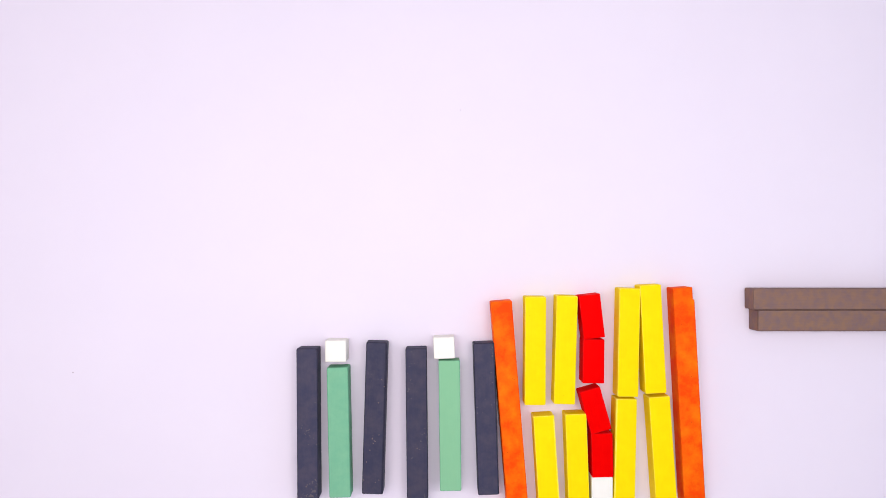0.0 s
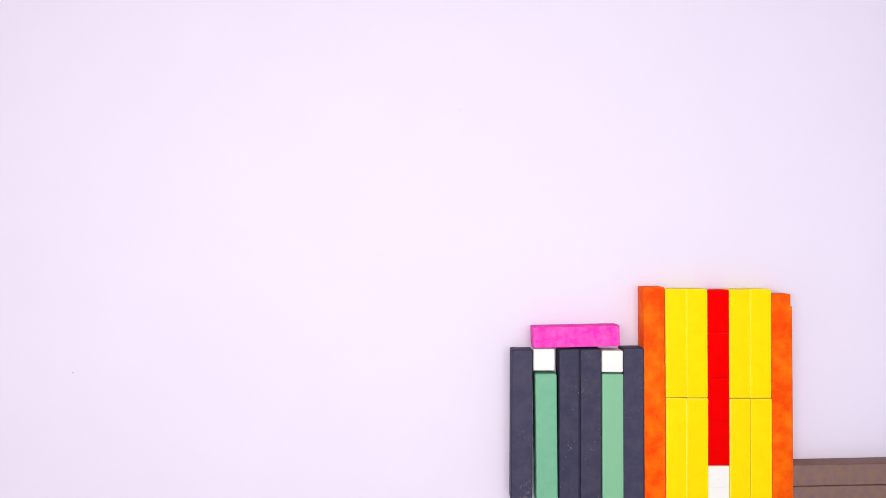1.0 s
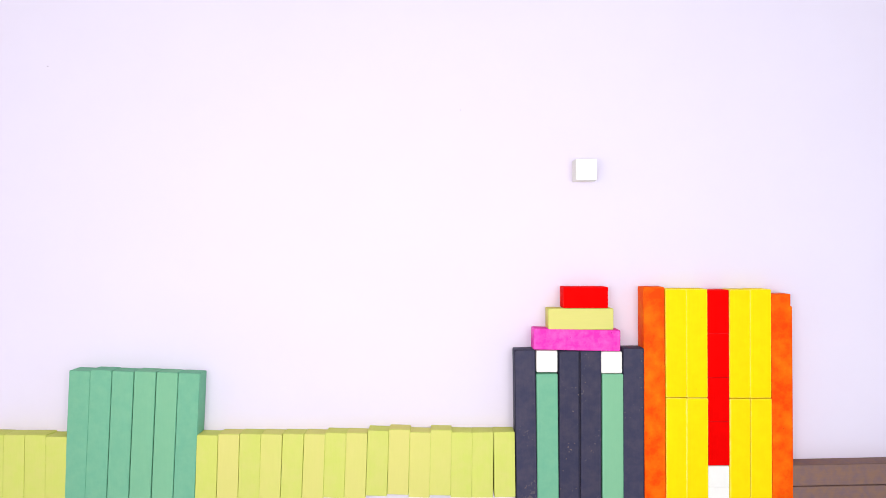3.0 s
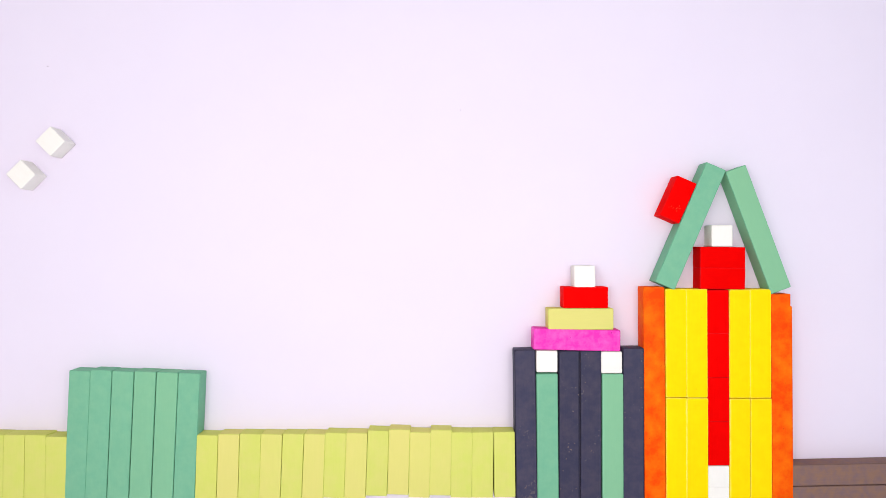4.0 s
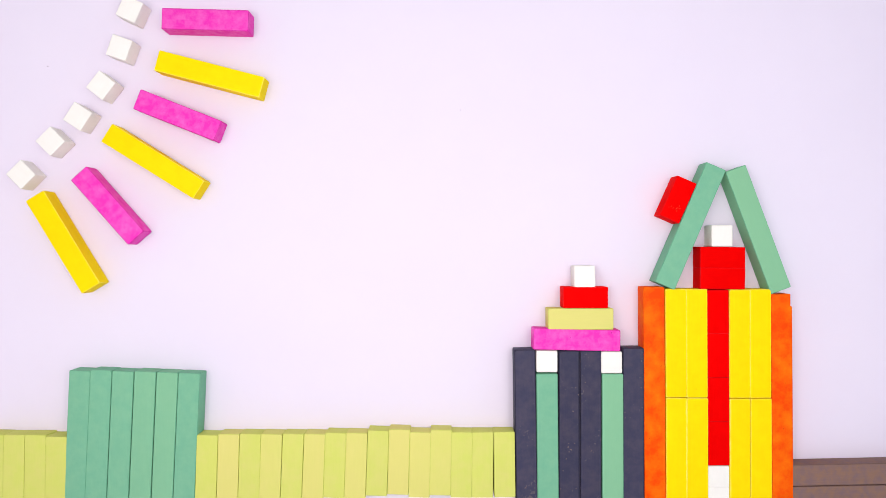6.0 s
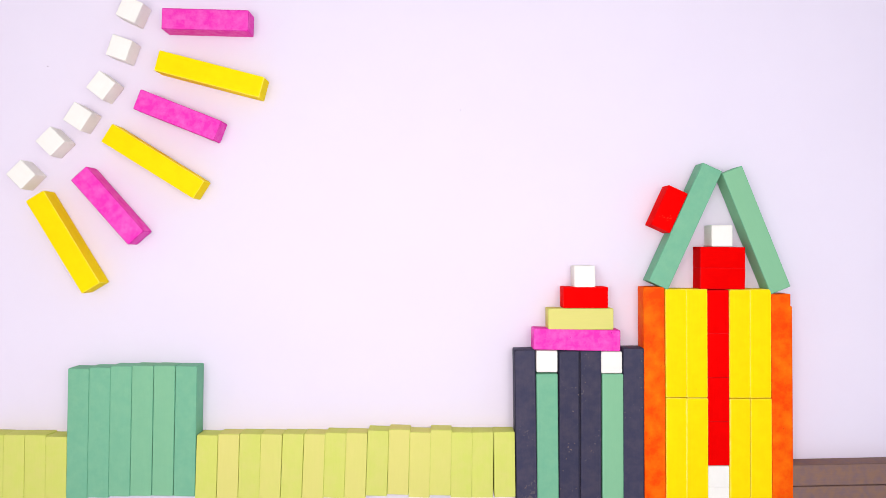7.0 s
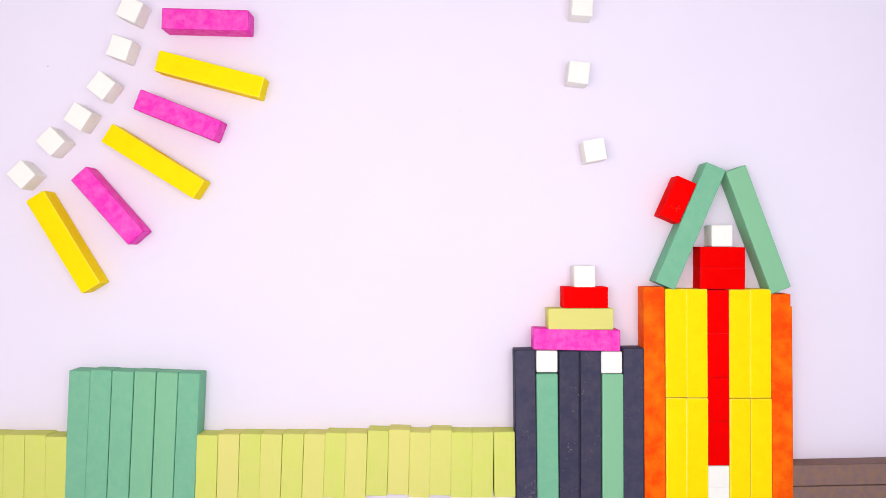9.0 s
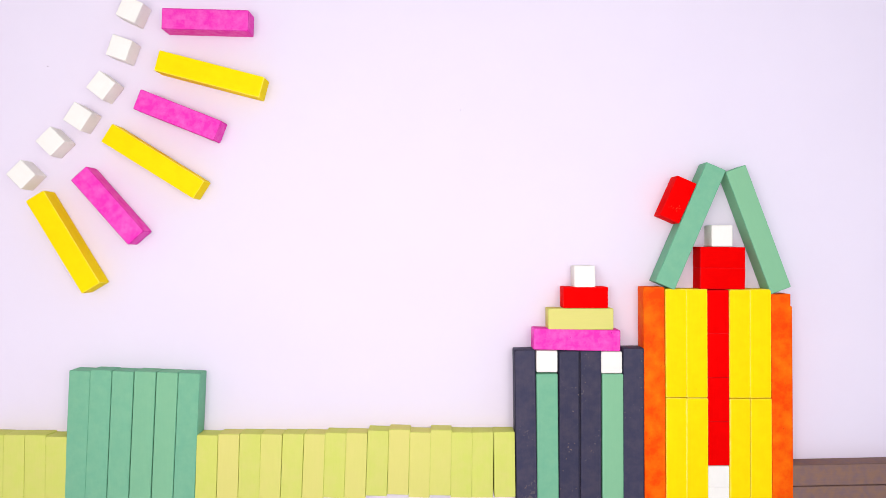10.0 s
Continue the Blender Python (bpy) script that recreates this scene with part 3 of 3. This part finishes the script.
    hop(bush_rods[1], (0, -15.08, 18.96, -0.7), (1.5, -15.01, 10.92, -2.2), (1.6, -14.78, 10.73, -1.5), (1.7, -14.72, 4.89, -0.7), (1.8, -15.74, -3.29, -4.9), (1.9, -15.75, -3.41, -3.1), (2, -15.74, -5.76, -2.0), (2.1, -15.78, -5.79, -3.3), (2.2, -15.88, -8.02, -1.0), (2.3, -15.80, -8.40, -3.0), (2.4, -15.72, -8.37, -2.5), (3, -15.85, -8.56, -2.5), (6.4, -15.82, -8.44, -1.0), (6.5, -15.88, -8.64, -0.5), (6.7, -15.82, -8.44, -1.0), (6.8, -15.88, -8.64, -0.5), (7, -15.82, -8.44, -1.0), (7.1, -15.88, -8.64, -0.5), (7.3, -15.82, -8.44, -1.0), (7.4, -15.88, -8.64, -0.5), (7.6, -15.82, -8.44, -1.0), (7.8, -15.88, -8.64, -0.5), (7.9, -15.82, -8.44, -1.0), (8.6, -15.81, -8.59, -1.2), (8.7, -15.80, -8.70, -2.0), (8.8, -15.85, -8.56, -2.5))
    hop(bush_rods[2], (0, -14.05, 22.98, -0.7), (1.5, -14.05, 14.98, -0.7), (1.6, -13.91, 7.03, -1.5), (1.7, -13.73, 6.54, -0.7), (1.8, -14.65, -2.12, -4.5), (1.9, -14.80, -4.47, -3.3), (2, -14.71, -4.86, -2.0), (2.1, -14.81, -6.80, -3.5), (2.2, -14.84, -6.85, -1.6), (2.3, -14.71, -7.36, -3.0), (2.4, -14.71, -8.42, -2.5), (3, -14.84, -8.62, -2.5), (6.4, -14.84, -8.38, -1.0), (6.5, -14.89, -8.56, -0.5), (6.7, -14.84, -8.38, -1.0), (6.8, -14.89, -8.56, -0.5), (7, -14.84, -8.38, -1.0), (7.1, -14.89, -8.56, -0.5), (7.3, -14.84, -8.38, -1.0), (7.4, -14.89, -8.56, -0.5), (7.6, -14.84, -8.38, -1.0), (7.8, -14.89, -8.56, -0.5), (7.9, -14.84, -8.38, -1.0), (8.6, -14.82, -8.20, -1.2), (8.7, -14.81, -8.94, -2.0), (8.8, -14.84, -8.62, -2.5))
    hop(bush_rods[3], (0, -13.02, 18.89, -0.7), (1.5, -12.95, 10.85, -2.2), (1.6, -12.79, 10.61, -1.5), (1.7, -12.70, 4.59, -0.7), (1.8, -13.72, -3.37, -4.7), (1.9, -13.76, -3.63, -3.5), (2, -13.75, -5.78, -2.0), (2.1, -13.77, -5.97, -3.7), (2.2, -13.91, -8.22, -1.4), (2.3, -13.77, -8.48, -3.0), (2.4, -13.72, -8.45, -2.5), (3, -13.82, -8.63, -2.5), (6.4, -13.85, -8.36, -1.0), (6.5, -13.88, -8.61, -0.5), (6.7, -13.85, -8.36, -1.0), (6.8, -13.88, -8.61, -0.5), (7, -13.85, -8.36, -1.0), (7.1, -13.88, -8.61, -0.5), (7.3, -13.85, -8.36, -1.0), (7.4, -13.88, -8.61, -0.5), (7.6, -13.85, -8.36, -1.0), (7.8, -13.88, -8.61, -0.5), (7.9, -13.85, -8.36, -1.0), (8.6, -13.84, -8.62, -1.2), (8.7, -13.82, -8.63, -2.0), (8.8, -13.82, -8.63, -2.5))
    hop(bush_rods[4], (0, -12.00, 22.88, -0.7), (1.5, -12.00, 14.88, -0.7), (1.6, -11.91, 6.84, -1.5), (1.7, -11.72, 6.52, -0.7), (1.8, -12.63, -2.25, -4.7), (1.9, -12.80, -4.63, -3.1), (2, -12.72, -5.07, -2.0), (2.1, -12.84, -7.06, -3.5), (2.2, -12.86, -7.19, -1.4), (2.3, -12.71, -7.46, -3.0), (2.4, -12.71, -8.52, -2.5), (3, -12.80, -8.67, -2.5), (6.4, -12.85, -8.36, -1.0), (6.5, -12.88, -8.56, -0.5), (6.7, -12.85, -8.36, -1.0), (6.8, -12.88, -8.56, -0.5), (7, -12.85, -8.36, -1.0), (7.1, -12.88, -8.56, -0.5), (7.3, -12.85, -8.36, -1.0), (7.4, -12.88, -8.56, -0.5), (7.6, -12.85, -8.36, -1.0), (7.8, -12.88, -8.56, -0.5), (7.9, -12.85, -8.36, -1.0), (8.6, -12.85, -8.41, -1.2), (8.7, -12.82, -8.99, -2.0), (8.8, -12.80, -8.67, -2.5))
    hop(bush_rods[5], (0, -10.92, 18.46, -0.7), (1.5, -10.85, 10.42, -2.2), (1.6, -10.78, 10.18, -1.5), (1.7, -10.69, 4.92, -0.7), (1.8, -11.70, -3.69, -4.7), (1.9, -11.71, -3.52, -2.9), (2, -11.72, -5.83, -2.3), (2.1, -11.76, -6.16, -3.3), (2.2, -11.87, -8.43, -1.8), (2.3, -11.72, -8.66, -3.0), (2.4, -11.73, -8.63, -2.5), (3, -11.80, -8.71, -2.5), (6.4, -11.85, -8.38, -1.0), (6.5, -11.88, -8.72, -0.5), (6.7, -11.85, -8.38, -1.0), (6.8, -11.88, -8.72, -0.5), (7, -11.85, -8.38, -1.0), (7.1, -11.88, -8.72, -0.5), (7.3, -11.85, -8.38, -1.0), (7.4, -11.88, -8.72, -0.5), (7.6, -11.85, -8.38, -1.0), (7.8, -11.88, -8.72, -0.5), (7.9, -11.85, -8.38, -1.0), (8.6, -11.86, -8.80, -1.2), (8.7, -11.82, -8.50, -2.0), (8.8, -11.80, -8.71, -2.5))
    hop(sun_cubes[0], (0, 10.63, 29.00, 45.0), (4, -19.42, 3.43, 45.0), (6.2, -19.47, 3.43, 45.0), (6.4, -19.42, 3.43, 45.0), (6.5, -19.47, 3.43, 45.0), (6.7, -19.42, 3.43, 45.0), (6.8, -19.47, 3.43, 45.0), (7, -19.42, 3.43, 45.0), (7.1, -19.47, 3.43, 45.0), (7.3, -19.42, 3.43, 45.0), (7.4, -19.47, 3.43, 45.0), (7.6, -19.42, 3.43, 45.0), (7.8, -19.47, 3.43, 45.0), (7.9, -19.42, 3.43, 45.0))
    hop(sun_cubes[1], (0, 12.74, 29.00, 45.0), (4, -18.06, 4.96, 45.0), (6.2, -18.12, 4.96, 45.0), (6.4, -18.06, 4.96, 45.0), (6.5, -18.12, 4.96, 45.0), (6.7, -18.06, 4.96, 45.0), (6.8, -18.12, 4.96, 45.0), (7, -18.06, 4.96, 45.0), (7.1, -18.12, 4.96, 45.0), (7.3, -18.06, 4.96, 45.0), (7.4, -18.12, 4.96, 45.0), (7.6, -18.06, 4.96, 45.0), (7.8, -18.12, 4.96, 45.0), (7.9, -18.06, 4.96, 45.0))
    hop(sun_cubes[2], (0, 14.84, 29.00, -33.0), (4.1, -16.81, 6.10, -33.0), (6.2, -16.86, 6.10, -33.0), (6.4, -16.81, 6.10, -33.0), (6.5, -16.86, 6.10, -33.0), (6.7, -16.81, 6.10, -33.0), (6.8, -16.86, 6.10, -33.0), (7, -16.81, 6.10, -33.0), (7.1, -16.86, 6.10, -33.0), (7.3, -16.81, 6.10, -33.0), (7.4, -16.86, 6.10, -33.0), (7.6, -16.81, 6.10, -33.0), (7.8, -16.86, 6.10, -33.0), (7.9, -16.81, 6.10, -33.0))
    hop(sun_cubes[3], (0, 16.93, 29.00, -38.0), (4.2, -15.74, 7.53, -38.0), (6.2, -15.79, 7.53, -38.0), (6.4, -15.74, 7.53, -38.0), (6.5, -15.79, 7.53, -38.0), (6.7, -15.74, 7.53, -38.0), (6.8, -15.79, 7.53, -38.0), (7, -15.74, 7.53, -38.0), (7.1, -15.79, 7.53, -38.0), (7.3, -15.74, 7.53, -38.0), (7.4, -15.79, 7.53, -38.0), (7.6, -15.74, 7.53, -38.0), (7.8, -15.79, 7.53, -38.0), (7.9, -15.74, 7.53, -38.0))
    hop(sun_cubes[4], (0, 18.97, 29.00, -19.5), (4.3, -14.90, 9.27, -19.5), (6.2, -14.95, 9.27, -19.5), (6.4, -14.90, 9.27, -19.5), (6.5, -14.95, 9.27, -19.5), (6.7, -14.90, 9.27, -19.5), (6.8, -14.95, 9.27, -19.5), (7, -14.90, 9.27, -19.5), (7.1, -14.95, 9.27, -19.5), (7.3, -14.90, 9.27, -19.5), (7.4, -14.95, 9.27, -19.5), (7.6, -14.90, 9.27, -19.5), (7.8, -14.95, 9.27, -19.5), (7.9, -14.90, 9.27, -19.5))
    hop(sun_cubes[5], (0, 20.97, 29.00, -24.0), (4.4, -14.42, 11.04, -24.0), (6.2, -14.47, 11.04, -24.0), (6.4, -14.42, 11.04, -24.0), (6.5, -14.47, 11.04, -24.0), (6.7, -14.42, 11.04, -24.0), (6.8, -14.47, 11.04, -24.0), (7, -14.42, 11.04, -24.0), (7.1, -14.47, 11.04, -24.0), (7.3, -14.42, 11.04, -24.0), (7.4, -14.47, 11.04, -24.0), (7.6, -14.42, 11.04, -24.0), (7.8, -14.47, 11.04, -24.0), (7.9, -14.42, 11.04, -24.0))
    hop(sun_rays[0], (0, 24.06, 29.00, 31.3), (5, -17.49, 0.32, 31.3), (6.2, -15.56, 1.94, 35.0), (6.4, -17.49, 0.32, 31.3), (6.5, -15.56, 1.94, 35.0), (6.7, -17.49, 0.32, 31.3), (6.8, -15.56, 1.94, 35.0), (7, -17.49, 0.32, 31.3), (7.1, -15.56, 1.94, 35.0), (7.3, -17.49, 0.32, 31.3), (7.4, -15.56, 1.94, 35.0), (7.6, -17.49, 0.32, 31.3), (7.8, -15.56, 1.94, 35.0), (7.9, -17.49, 0.32, 31.3))
    hop(sun_rays[1], (0, 28.18, 29.00, 41.5), (5.2, -15.44, 2.00, 41.5), (6.2, -17.84, 0.40, 34.5), (6.4, -15.44, 2.00, 41.5), (6.5, -17.84, 0.40, 34.5), (6.7, -15.44, 2.00, 41.5), (6.8, -17.84, 0.40, 34.5), (7, -15.44, 2.00, 41.5), (7.1, -17.84, 0.40, 34.5), (7.3, -15.44, 2.00, 41.5), (7.4, -17.84, 0.40, 34.5), (7.6, -15.44, 2.00, 41.5), (7.8, -17.84, 0.40, 34.5), (7.9, -15.44, 2.00, 41.5))
    hop(sun_rays[2], (0, 32.97, 29.00, 58.1), (5.4, -13.35, 4.04, 58.1), (6.2, -12.22, 6.21, 71.1), (6.4, -13.35, 4.04, 58.1), (6.5, -12.22, 6.21, 71.1), (6.7, -13.35, 4.04, 58.1), (6.8, -12.22, 6.21, 71.1), (7, -13.35, 4.04, 58.1), (7.1, -12.22, 6.21, 71.1), (7.3, -13.35, 4.04, 58.1), (7.4, -12.22, 6.21, 71.1), (7.6, -13.35, 4.04, 58.1), (7.8, -12.22, 6.21, 71.1), (7.9, -13.35, 4.04, 58.1))
    hop(sun_rays[3], (0, 38.10, 29.00, 68.5), (5.6, -12.22, 6.17, 68.5), (6.2, -14.30, 4.27, 56.6), (6.4, -12.22, 6.17, 68.5), (6.5, -14.30, 4.27, 56.6), (6.7, -12.22, 6.17, 68.5), (6.8, -14.30, 4.27, 56.6), (7, -12.22, 6.17, 68.5), (7.1, -14.30, 4.27, 56.6), (7.3, -12.22, 6.17, 68.5), (7.4, -14.30, 4.27, 56.6), (7.6, -12.22, 6.17, 68.5), (7.8, -14.30, 4.27, 56.6), (7.9, -12.22, 6.17, 68.5))
    hop(sun_rays[4], (0, 43.39, 29.00, 79.7), (5.7, -10.58, 8.08, 79.7), (5.8, -10.75, 8.06, 75.5), (6.2, -10.70, 10.62, 87.0), (6.4, -10.75, 8.06, 75.5), (6.5, -10.70, 10.62, 87.0), (6.7, -10.75, 8.06, 75.5), (6.8, -10.70, 10.62, 87.0), (7, -10.75, 8.06, 75.5), (7.1, -10.70, 10.62, 87.0), (7.3, -10.75, 8.06, 75.5), (7.4, -10.70, 10.62, 87.0), (7.6, -10.75, 8.06, 75.5), (7.8, -10.70, 10.62, 87.0), (7.9, -10.75, 8.06, 75.5))
    hop(sun_rays[5], (0, 48.65, 29.00, 88.5), (5.8, -10.94, 10.55, 88.5), (6.2, -11.42, 8.47, 78.8), (6.4, -10.94, 10.55, 88.5), (6.5, -11.42, 8.47, 78.8), (6.7, -10.94, 10.55, 88.5), (6.8, -11.42, 8.47, 78.8), (7, -10.94, 10.55, 88.5), (7.1, -11.42, 8.47, 78.8), (7.3, -10.94, 10.55, 88.5), (7.4, -11.42, 8.47, 78.8), (7.6, -10.94, 10.55, 88.5), (7.8, -11.42, 8.47, 78.8), (7.9, -10.94, 10.55, 88.5))
    hop(smoke_cubes[0], (0, 51.89, 29.00, 3.0), (8, 9.38, 2.39, 3.0), (8.2, 7.97, 2.86, 22.0), (8.3, 7.25, 5.14, -10.0), (8.4, 5.38, 6.44, -10.0), (8.5, 4.60, 9.19, 12.0), (8.6, 5.35, 11.30, 30.0), (8.7, 51.89, 29.00, 3.0))
    hop(smoke_cubes[1], (0, 53.82, 29.00, 42.0), (8.2, 9.30, 2.21, 42.0), (8.3, 8.10, 3.35, 32.0), (8.4, 7.12, 5.19, 8.0), (8.5, 6.42, 7.61, -3.0), (8.6, 4.83, 8.70, 25.0), (8.7, 5.79, 11.04, -5.0), (8.8, 53.82, 29.00, 42.0))
    hop(smoke_cubes[2], (0, 55.90, 29.00, -27.0), (8.3, 9.58, 2.36, -27.0), (8.4, 8.57, 3.82, 48.0), (8.5, 7.95, 5.87, 51.0), (8.6, 6.08, 6.39, 40.0), (8.7, 5.45, 8.47, 25.0), (8.8, 5.35, 11.12, 12.0), (8.9, 55.90, 29.00, -27.0))
    hop(smoke_cubes[3], (0, 57.91, 29.00, 20.0), (8.4, 9.45, 2.44, 20.0), (8.5, 7.90, 3.64, 27.0), (8.6, 7.32, 4.81, 33.0), (8.7, 7.17, 6.52, 8.0), (8.8, 6.49, 8.47, 20.0), (8.9, 5.12, 10.21, 28.0), (9, 57.91, 29.00, 20.0))
    hop(smoke_cubes[4], (0, 59.96, 29.00, 42.0), (8.5, 9.64, 2.47, 42.0), (8.6, 8.68, 3.71, 18.0), (8.7, 5.69, 4.23, -3.0), (8.8, 5.58, 5.58, 4.0), (8.9, 6.34, 8.00, -2.0), (9, 6.42, 11.22, -4.0), (9.1, 59.96, 29.00, 42.0))
    hop(smoke_cubes[5], (0, 62.03, 29.00, -24.0), (8.6, 9.64, 2.18, -24.0), (8.7, 7.09, 2.36, 37.0), (8.8, 6.00, 2.83, 44.0), (8.9, 5.35, 5.22, 22.0), (9, 6.26, 8.13, -7.0), (9.1, 6.18, 11.22, 0.0), (9.2, 62.03, 29.00, -24.0))
    hop(smoke_cubes[6], (0, 64.02, 29.00, 18.0), (8.7, 9.66, 2.55, 18.0), (8.8, 8.18, 2.60, 32.0), (8.9, 7.25, 3.66, 47.0), (9, 6.99, 4.55, 10.0), (9.1, 6.83, 5.38, 8.0), (9.2, 6.29, 10.94, 0.0), (9.3, 64.02, 29.00, 18.0))
    hop(crumb, (0, -10.4, 15.5, 0), (1.7, -10.43, 9.52, 0), (2.9, -10.4, 15.5, 0))
    hop(dust, (0, -18.6, 15.5, 0), (1.7, -18.7, 8.64, 0))


motions()
